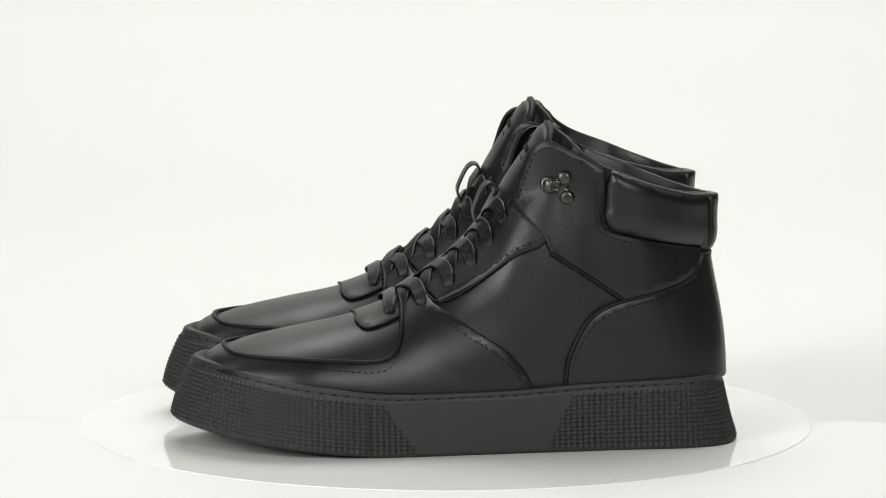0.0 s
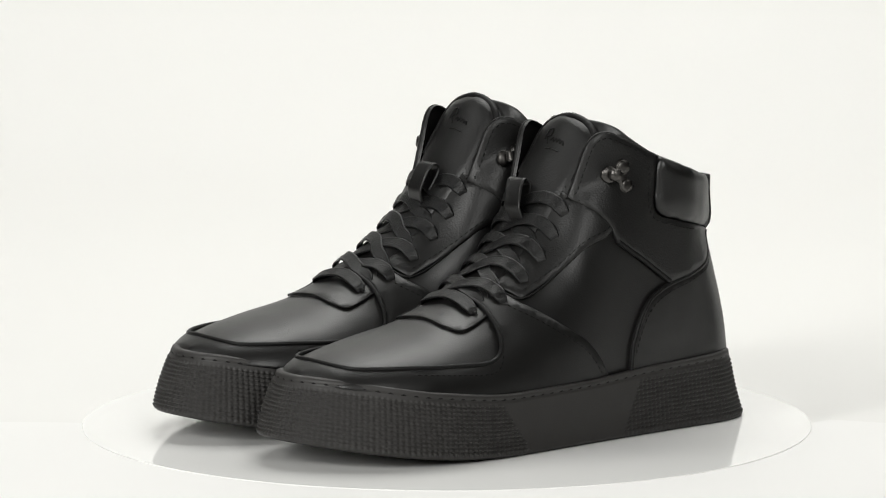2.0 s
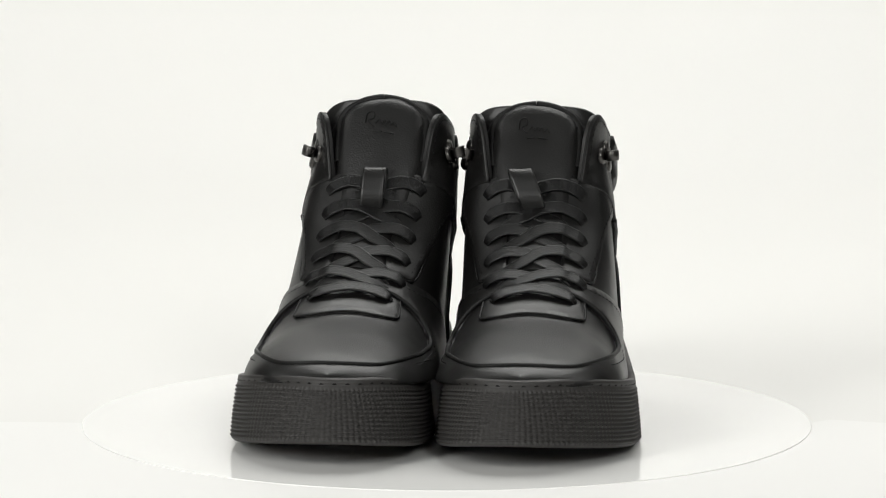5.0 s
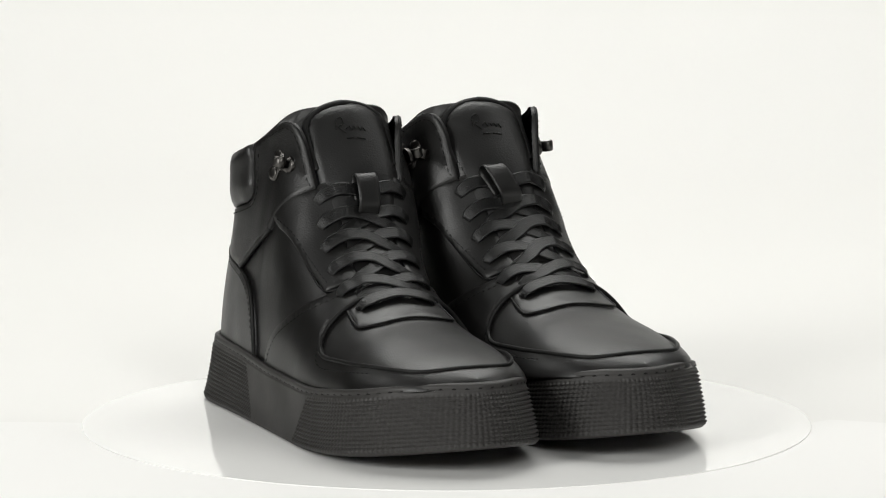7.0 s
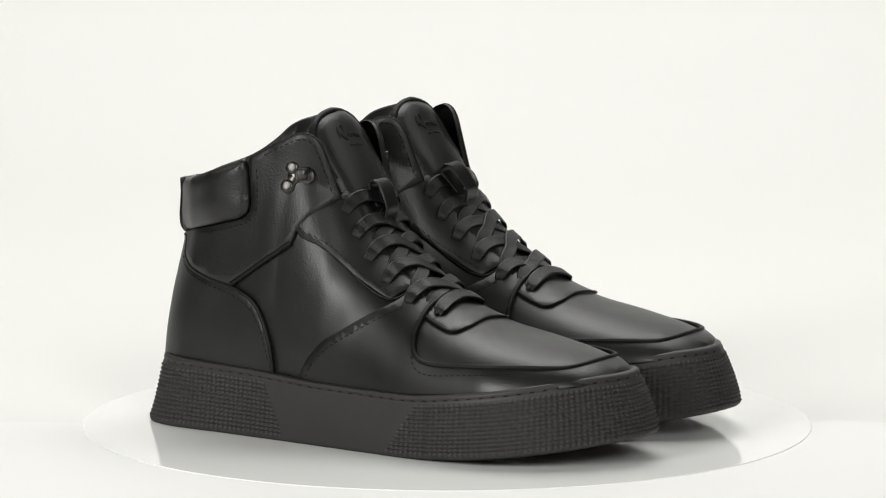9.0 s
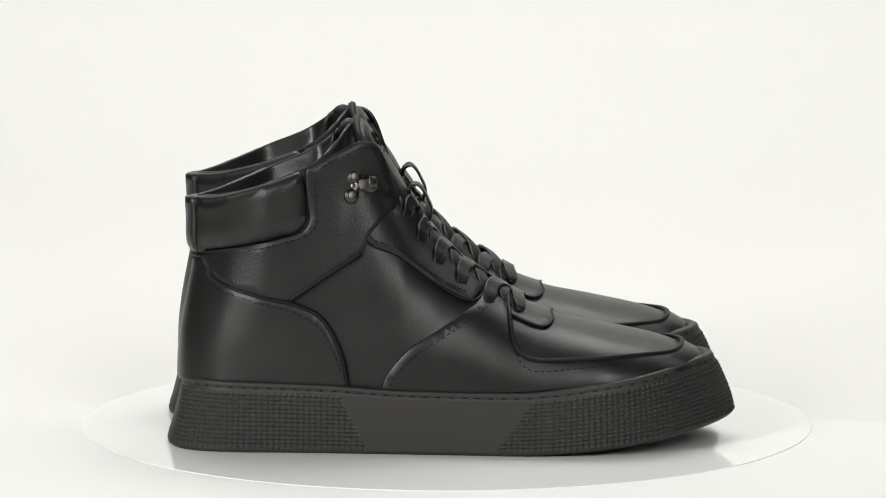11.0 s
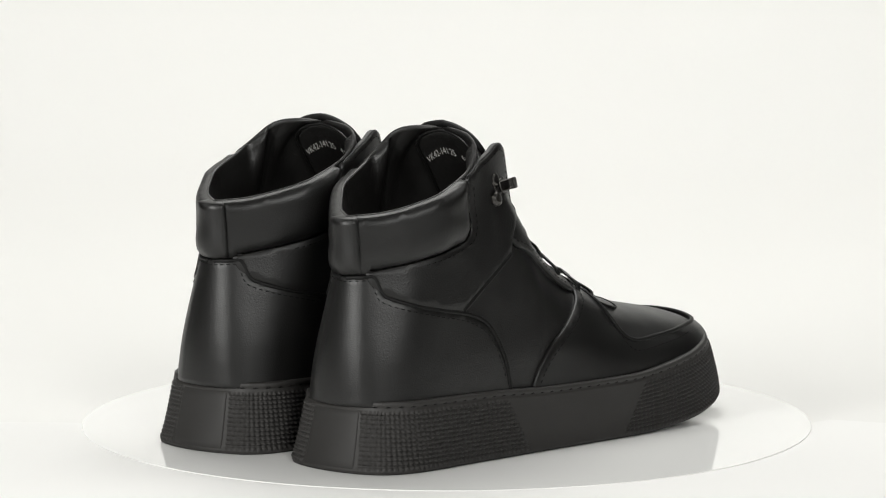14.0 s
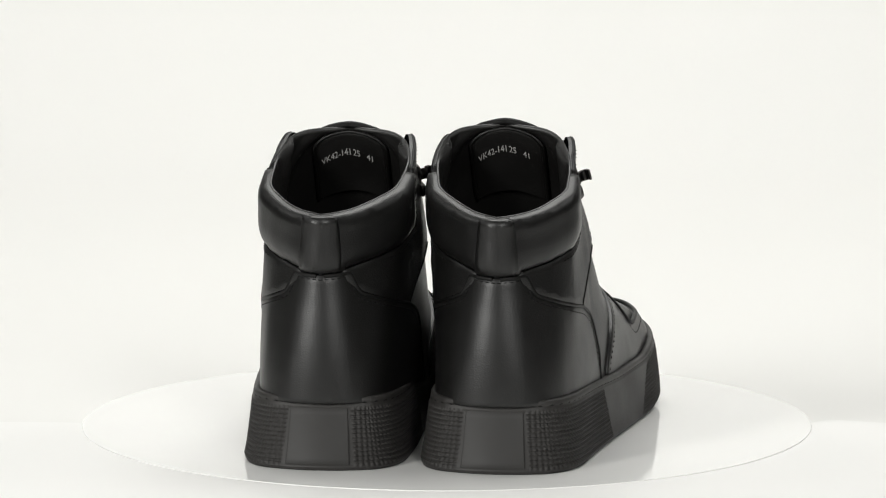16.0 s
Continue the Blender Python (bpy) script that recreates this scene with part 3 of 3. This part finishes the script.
def build_upper(shoe):
    body = upper_mesh(shoe)
    lining_mesh(shoe)
    seams, threads = [], []

    def both(points):
        return [points, mirrored(points)]

    # toe guard wrapped round the toe, open on top for the plug
    mud = [tuple(q) for q in spline(uvs(MUD), .1)]
    throat = [(5.35, v_at_y(5.35, .019)), (5.2, v_at_y(5.2, .023))]
    apron_uv = uvs(APRON_SIDE) + [uv_over(x, y) for x, y in APRON_TOE]
    tip = [(1.14, 1.0)]
    apron = [tuple(q) for q in spline(apron_uv + tip, .1)]
    mud = [(mud[0][0], 0.0)] + mud
    half = mud + throat + apron + [(0.0, 1.0), (0.0, 0.0)]
    panel("toe_guard", [half, mirrored(half)], .0017, LEATHER_SHINE, shoe, "black leather toe guard with a stitched apron seam")
    for pts in both(throat[-1:] + apron_uv + tip):
        seams.append((line_on(pts, .0016)[0], .0013))
        threads.append(line_on([(a, b - .10) for a, b in pts[1:-4]], .0019))
    for pts in both(mud[1:] + throat[:1]):
        threads.append(line_on([(a - math.copysign(.20, a), b - .012) for a, b in pts[1:]], .0019))

    # heel counter round the back
    cen = uv_at(.0130, .0985)[1]
    line = [tuple(q) for q in spline(uvs(COUNTER) + [(17.1, cen - .012), (18.0, cen)], .1)]
    line = [(line[0][0], 0.0)] + line
    poly = line + [(36 - a, b) for a, b in line[::-1][1:]]
    panel("heel_counter", [poly], .0020, LEATHER, shoe, "smooth black leather heel counter")
    for pts in (line, swapped(line)):
        sgn = 1 if pts is line else -1
        seams.append((line_on(pts[::4], .0016)[0], .0012))
        threads.append(line_on([(a + sgn * .16, b - .022) for a, b in pts[4::4]], .0022))

    # ankle panel that carries the lace hook
    front = [(.1230, .1265), (.1206, .1335), (.1174, .1430), (.1142, .1522), (.1108, .1577), (.1066, .1600), (.1015, .1595)]
    top = [(.0960, .1566), (.0880, .1528), (.0800, .1484), (.0750, .1458)]
    padline = [(.0752, .1390), (.0762, .1300), (.0772, .1205), (.0735, .1140), (.0600, .1098), (.0440, .1058), (.0330, .1030), (.0215, .1000)]
    low = [(.0225, .0950), (.0270, .0895), (.0370, .0848), (.0520, .0812), (.0665, .0786), (.0870, .0925), (.1040, .1036), (.1070, .1120), (.1130, .1188), (.1212, .1250)]
    flap = np.vstack([spline(front + top, .002), spline(padline, .002), np.array(low)])
    edge = [(x - .0026, z - .0006) for x, z in front[:4]] + [(.1092, .1554), (.1060, .1573), (.1012, .1568), (.0950, .1538), (.0870, .1499), (.0810, .1464)]
    upright = [(.0795, .1420), (.0800, .1320), (.0808, .1210), (.0770, .1130), (.0620, .1078), (.0440, .1035)]
    for side in (1, -1):
        at = flap_form(side)
        panel("ankle_panel", [flap], .0024, LEATHER_GRAIN, shoe, "grained black leather ankle panel", du=.0032, dv=.0032, mapper=at, sc=(50.0, 50.0))
        for pts in (edge, upright):
            threads.append(flap_line(pts, side, .0027, at))
        seams.append((flap_line(front + top, side, .0012, at)[0], .0009))
        seams.append((flap_line(low[4:7], side, .0014, at)[0], .0015))

    # eyelet stays
    edge = [(u, v_at_y(u, .0150)) for u in (8.75, 8.2, 7.6, 7.0, 6.4, 5.8)]
    stay = [(8.9, v_at_y(8.9, .0215))] + edge + [(5.7, v_at_y(5.7, .0200))] + uvs([(.1690, .0815), (.1610, .0765), (.1330, .0930), (.1120, .1062)]) + [tuple(q) for q in spline(uvs([(.1075, .1092), (.1040, .1116), (.1034, .1134), (.1054, .1158), (.1130, .1204), (.1215, .1258)]), .1)]
    for poly in (stay, mirrored(stay)):
        panel("eyelet_stay", [poly], .0023, LEATHER_GRAIN, shoe, "grained black leather eyelet stay", du=.13, dv=.025)
    back = uvs([(.1590, .0800), (.1330, .0955), (.1120, .1088), (.1080, .1122), (.1086, .1152), (.1130, .1188), (.1235, .1246)])
    for pts in both(back):
        threads.append(line_on(pts, .0025))
    for pts in both(stay[7:]):
        seams.append((line_on(pts, .0013)[0], .0007))

    # toe tab under the lowest lace
    tab = [(4.15, 1.0), (4.17, v_at_y(4.17, .013)), (4.27, v_at_y(4.27, .0205)), (4.62, v_at_y(4.62, .0282)), (5.5, v_at_y(5.5, .0270)), (6.1, v_at_y(6.1, .0150)), (6.1, 1.0)]
    panel("toe_tab", [tab, mirrored(tab)], .0011, LEATHER, shoe, "black leather tab at the foot of the lacing")
    for pts in both(tab[:5]):
        seams.append((line_on(pts, .0010)[0], .0007))

    # padded tongue
    tongue = [(6.0, 1.0), (6.0, v_at_y(6, .0145)), (7.6, v_at_y(7.6, .0150)), (8.2, v_at_y(8.2, .0200)), (9.0, v_at_y(9.0, .0225)), (10.0, v_at_y(10, .0235)), (10.7, v_at_y(10.7, .0225)), (11.0, v_at_y(11.0, .0170)), (11.0, 1.0)]
    panel("tongue", [tongue, mirrored(tongue)], .0012, LEATHER_GRAIN, shoe, "padded black leather tongue with a debossed mark", puff=.0020, puff_width=.009)
    rim = [(8.6, v_at_y(8.6, .0205)), (9.3, v_at_y(9.3, .0225)), (10.0, v_at_y(10, .0232)), (10.7, v_at_y(10.7, .0222)), (11.0, .90), (11.0, 1.0)]
    for pts in both(rim):
        seams.append((line_on(pts[1:], .0010)[0], .0021))
        threads.append(line_on([(a - math.copysign(.10, a), min(1, b + .02)) for a, b in pts[:-2]] + [(math.copysign(10.75, pts[0][0]), .97)], .0023))

    # padded collar round the heel, and the strip down its back
    top_u = 14.35
    cut = uvs([(.0740, .1400), (.0745, .1300), (.0755, .1210), (.0715, .1150), (.0600, .1110), (.0400, .1062), (.0230, .1020)])
    cz = uv_at(.0155, .1000)[1]
    line = [(top_u, 1.0)] + [tuple(q) for q in spline(cut, .12)] + [(17.3, cz - .01), (18.0, cz)]
    poly = line + [(36 - a, b) for a, b in line[::-1][1:]]
    low_edge = np.vstack([on_form(np.array([a for a, _ in q]), np.array([b for _, b in q]))[0] for q in (resample(np.array(line[1:]), .05), resample(np.array(swapped(line[1:])), .05))])
    ring = np.linspace(13.5, 22.5, 240)
    top_edge = on_form(ring, np.ones(240))[0]
    panel("collar_pad", [poly], .0016, LEATHER, shoe, "padded smooth black leather collar", puff=.0044, puff_width=.012, puff_from=low_edge, crown=top_edge, du=.16, dv=.025)
    strip = [(17.60, cz - .006), (17.60, 1.0), (18.40, 1.0), (18.40, cz - .006)]
    ends = on_form(np.linspace(17.5, 18.5, 40), np.full(40, cz - .006))[0]
    panel("heel_strip", [strip], .0026, LEATHER, shoe, "black leather strip down the back of the collar", puff=.0044, puff_width=.012, puff_from=ends, du=.12, dv=.025)

    for p, r in seams:
        v, f = tube(p, r, 7)
        mesh_object("piping", v, f, LEATHER_EDGE, body, "folded black leather seam edge")
    v, f = stitches(threads)
    tagged(mesh_object("stitching", v, f, THREAD, body, smooth=False), kind="stuff")


def instep(u, y):
    """Point and normal over the instep at station u, y from the middle."""
    side = 1 if y >= 0 else -1
    v = v_at_y(u, abs(y))
    p, n = form(np.array([u]), np.array([v]), side)[0], form_normal(np.array([u]), np.array([v]), side)[0]
    return p, n


def build_laces(shoe):
    rows = [8.62, 8.05, 7.43, 6.72, 5.95]
    made = []
    for i, u in enumerate(rows):
        for s in (1, -1):
            nxt = rows[i + 1] if i + 1 < len(rows) else 5.42
            over = .0012 if s > 0 else 0.0
            keys = [(u + .02, .0272 * s, -.0012), (u + .02, .0270 * s, .0012), (u + .015, .0255 * s, .0030), (u, .0228 * s, .0039), (u - .04, .0188 * s, .0040), (u - .13, .0130 * s, .0040 + over), (u - .30, .0040 * s, .0036 + over),
                    (u - .60 * (u - nxt) - .12, -.0050 * s, .0034 + over * .5), (nxt + .10, -.0125 * s, .0026), (nxt + .02, -.0180 * s, .0012)]
            pts, nrm = [], []
            for a, y, lift in keys:
                p, n = instep(a, y)
                n = n * .75 + np.array([.59, 0, .81]) * .25
                n /= np.linalg.norm(n)
                pts.append(p + n * lift)
                nrm.append(n)
            q = spline(np.hstack([pts, nrm]), .0016)
            made.append(ribbon(q[:, :3], q[:, 3:], .0074, .0013, pinch=(True, False)))
    # the straight lowest bar
    pts, nrm = [], []
    for y, lift in ((.0222, -.0010), (.0218, .0016), (.0198, .0034), (.012, .0040), (0, .0042), (-.012, .0040), (-.0198, .0034), (-.0218, .0016), (-.0222, -.0010)):
        p, n = instep(5.18, y)
        n = n * .6 + np.array([.5, 0, .85]) * .4
        pts.append(p + n * lift)
        nrm.append(n / np.linalg.norm(n))
    q = spline(np.hstack([pts, nrm]), .0016)
    made.append(ribbon(q[:, :3], q[:, 3:], .0074, .0013, pinch=(True, True)))
    for v, f in made:
        mesh_object("lace", v, f, LACE, shoe, "flat waxed black lace")


def build_keeper(shoe, lean):
    """Leather loop on the tongue through which the top lace runs."""
    p0, n0 = instep(7.75, 0.0)
    p1, n1 = instep(8.65, 0.0)
    up = (p1 - p0) / np.linalg.norm(p1 - p0)
    sidev = np.array([0, 1.0, 0])
    keys = [(.000, .0040), (.004, .0085), (.010, .0098), (.016, .0102), (.0200, .0090), (.0212, .0062), (.0195, .0040), (.015, .0036), (.008, .0036)]
    pts = [p0 + up * a + n0 * b + sidev * lean * a for a, b in keys]
    q = spline(pts, .0012)
    t = np.gradient(q, axis=0)
    nrm = np.cross(np.tile(sidev, (len(q), 1)), t)
    v, f = ribbon(q, nrm, .0125, .0013)
    mesh_object("lace_keeper", v, f, LEATHER, shoe, "folded black leather lace loop")


def build_hook(shoe, side, x):
    """Lace hook: three-lobed plate, two rivets and a bent hook."""
    p, n = (q[1] for q in flap_line([(x + .0015, .1372), (x, .1368), (x - .0015, .1364)], side, .0026, flap_form(side)))
    ex = np.array([1.0, 0, 0]) - n * n[0]
    ex /= np.linalg.norm(ex)
    ez = np.cross(ex, n)
    if ez[2] < 0:
        ez = -ez

    def at(a, b, c):
        return p + ex * a + ez * b + n * c

    lobes = ((-.0015, .0050, .0040), (-.0028, -.0050, .0040), (.0068, .0015, .0046))
    ring = []
    for k in range(48):
        w = 2 * math.pi * k / 48
        d = np.array([math.cos(w), math.sin(w)])
        r = .0036
        for a, b, q in lobes:
            m = d @ np.array([a, b])
            disc = q * q - (a * a + b * b - m * m)
            if disc > 0:
                r = max(r, m + math.sqrt(disc))
        ring.append(d * r)
    verts, faces = [], []
    for sc, h in ((1.0, -.0012), (1.0, .0004), (.93, .0010), (.0, .0011)):
        verts += [at(a * sc, b * sc, h) for a, b in ring]
    for j in range(3):
        faces += [(j * 48 + k, j * 48 + (k + 1) % 48, (j + 1) * 48 + (k + 1) % 48, (j + 1) * 48 + k) for k in range(48)]
    hook = mesh_object("lace_hook", verts, faces, GUNMETAL, shoe, "gunmetal lace hook with two round rivets")
    for a, b, q in lobes[:2]:
        verts, faces = [], []
        for j, (r, h) in enumerate(((.0034, .0006), (.0034, .0012), (.0029, .0017), (.0018, .0019), (.0003, .0020))):
            verts += [at(a + r * math.cos(2 * math.pi * k / 20), b + r * math.sin(2 * math.pi * k / 20), h) for k in range(20)]
            if j:
                faces += [((j - 1) * 20 + k, (j - 1) * 20 + (k + 1) % 20, j * 20 + (k + 1) % 20, j * 20 + k) for k in range(20)]
        faces.append(tuple(80 + k for k in range(20)))
        mesh_object("rivet", verts, faces, GUNMETAL, hook)
    # bent tongue of the hook
    path = np.array([at(.0010, .0008, .0012), at(.0045, .0012, .0020), at(.0075, .0015, .0034), at(.0086, .0016, .0056), at(.0074, .0016, .0074), at(.0045, .0014, .0080)])
    q = spline(path, .0008)
    t = np.gradient(q, axis=0)
    nrm = np.cross(np.tile(ez, (len(q), 1)), t)
    v, f = ribbon(q, nrm, .0058, .0016)
    mesh_object("hook_bow", v, f, GUNMETAL, hook)


def build_thread_end(shoe, side):
    """A frayed end of thread at the collar's corner."""
    p = flap_form(side)(np.array([.0762]), np.array([.1446]))[0]
    pts = [p + np.array([0, side * .0012, -.001]), p + np.array([-.0006, side * .0012, .0022]), p + np.array([.0010, side * .0008, .0036]), p + np.array([.0030, 0, .0040])]
    v, f = tube(spline(pts, .0005), .00022, 5)
    mesh_object("thread_end", v, f, THREAD, shoe)


def build_mark(shoe, flip):
    """Debossed mark on the tongue's front (plain strokes) and the printed size on its inside."""
    pieces = []
    strokes = [((-.0085, .0010), (-.0078, .0048), (-.0045, .0052), (-.0042, .0026), (-.0070, .0018), (-.0040, -.0012)),
               ((-.0030, .0002), (-.0012, .0016), (.0000, -.0004), (.0012, .0014), (.0024, -.0002), (.0036, .0014), (.0050, -.0004), (.0062, .0012), (.0076, -.0006)),
               ((-.0040, -.0034), (.0002, -.0036)), ((.0016, -.0036), (.0066, -.0038))]
    for st in strokes:
        path = []
        for a, b in (spline(st, .0008) if len(st) > 2 else resample(np.array(st, float), .0008)):
            p, n = instep(9.95 + b / .013, a * flip)
            path.append(p + n * .0034)
        pieces.append(tube(path, .00042, 5))
    v, f = joined(pieces)
    mesh_object("debossed_mark", v, f, LEATHER_EDGE, shoe)


def build_tongue_lining(shoe):
    """Padded lining on the tongue's inner face, with a rolled edge."""
    ku, kw = 26, 22
    verts, faces, rim = [], [], []
    for i in range(ku + 1):
        u = 8.7 + 2.22 * i / ku
        half = .0205 * min(1.0, math.sqrt(max(0.0, 1 - max(0.0, (u - 10.2) / .78)**2)) + .12)
        for j in range(kw + 1):
            a = -1 + 2 * j / kw
            p, n = instep(u, half * a)
            puff = math.sqrt(max(0.0, 1 - abs(a)**3)) * math.sqrt(max(0.0, 1 - max(0.0, (u - 10.3) / .62)**4))
            verts.append(p - n * (.0020 + .0022 * puff))
            if j in (0, kw) or i == ku:
                rim.append((i, j, p - n * .0026))
    for i in range(ku):
        for j in range(kw):
            a = i * (kw + 1) + j
            faces.append((a, a + 1, a + kw + 2, a + kw + 1))
    pad = mesh_object("tongue_lining", verts, faces, LINING, shoe, "padded glossy black tongue lining")
    down = [q for i, j, q in rim if j == 0]
    over = [q for i, j, q in rim if i == ku and 0 < j < kw]
    up = [q for i, j, q in rim if j == kw]
    v, f = tube(resample(np.array(down + over + up[::-1]), .0015), .0011, 7)
    mesh_object("lining_piping", v, f, LEATHER, pad)


def build_print(shoe, flip):
    cu = bpy.data.curves.new("size_print", "FONT")
    cu.body, cu.size, cu.align_x, cu.extrude = "VK42-14125   41", .0043, "CENTER", 0
    tmp = bpy.data.objects.new("tmp_print", cu)
    scene.collection.objects.link(tmp)
    dg = bpy.context.evaluated_depsgraph_get()
    me = bpy.data.meshes.new_from_object(tmp.evaluated_get(dg))
    bpy.data.objects.remove(tmp)
    me.name = "size_print"
    # read from behind, wearer's left on the reader's left; laid on the tongue's inner face
    for vert in me.vertices:
        a, b = (.002 - vert.co.x) * flip, vert.co.y - .12 * abs(vert.co.x)
        side = 1 if a >= 0 else -1
        u = 9.98 + b / .0135
        v = v_at_y(u, abs(a) + .0004)
        p = form(np.array([u]), np.array([v]), side)[0]
        n = form_normal(np.array([u]), np.array([v]), side)[0]
        q = p - n * .0046
        vert.co = tuple(q)
    me.materials.clear()
    me.materials.append(PRINT)
    ob = new("size_print", me)
    ob.parent = shoe
    tagged(ob, "worn silver size print")


def flip_mesh(ob):
    """The other foot: the same pieces, mirrored."""
    done = set()
    for o in ob.children_recursive:
        if o.type == "MESH" and o.data.name not in done:
            o.data.transform(Matrix.Scale(-1, 4, (0, 1, 0)))
            o.data.flip_normals()
            done.add(o.data.name)


def build_shoe(left):
    shoe = new("high_top_sneaker")
    tagged(shoe, "black leather high-top sneaker with flat laces and thick ribbed sole", "sneaker",
           "pair of sneakers on the turntable")
    set_foot(-.0030 if left else -.0080, -.0018 if left else .0012)
    sole_mesh(shoe)
    build_upper(shoe)
    build_laces(shoe)
    build_keeper(shoe, -.35 if left else .05)
    for side in (1, -1):
        build_hook(shoe, side, .0975 if left else .1010)
    for side in ((1, -1) if left else (-1,)):
        build_thread_end(shoe, side)
    build_mark(shoe, 1 if left else -1)
    build_tongue_lining(shoe)
    build_print(shoe, 1 if left else -1)
    if not left:
        flip_mesh(shoe)
    return shoe


studio()
plate = turntable()
left_shoe = build_shoe(True)
right_shoe = build_shoe(False)
LEFT_AT = pose(0.1541, -0.0341, 0.0002, 0, 0, 185.11)
RIGHT_AT = pose(0.1457, 0.0556, 0.0002, 0, 0, 183.33)


def motions():
    times = [i * 0.5 for i in range(33)]
    for thing, at in ((plate, pose(0, 0, 0)), (left_shoe, LEFT_AT), (right_shoe, RIGHT_AT)):
        walk(thing, [(t, pose(0, 0, 0, 0, 0, TURN * t) @ at) for t in times])


motions()
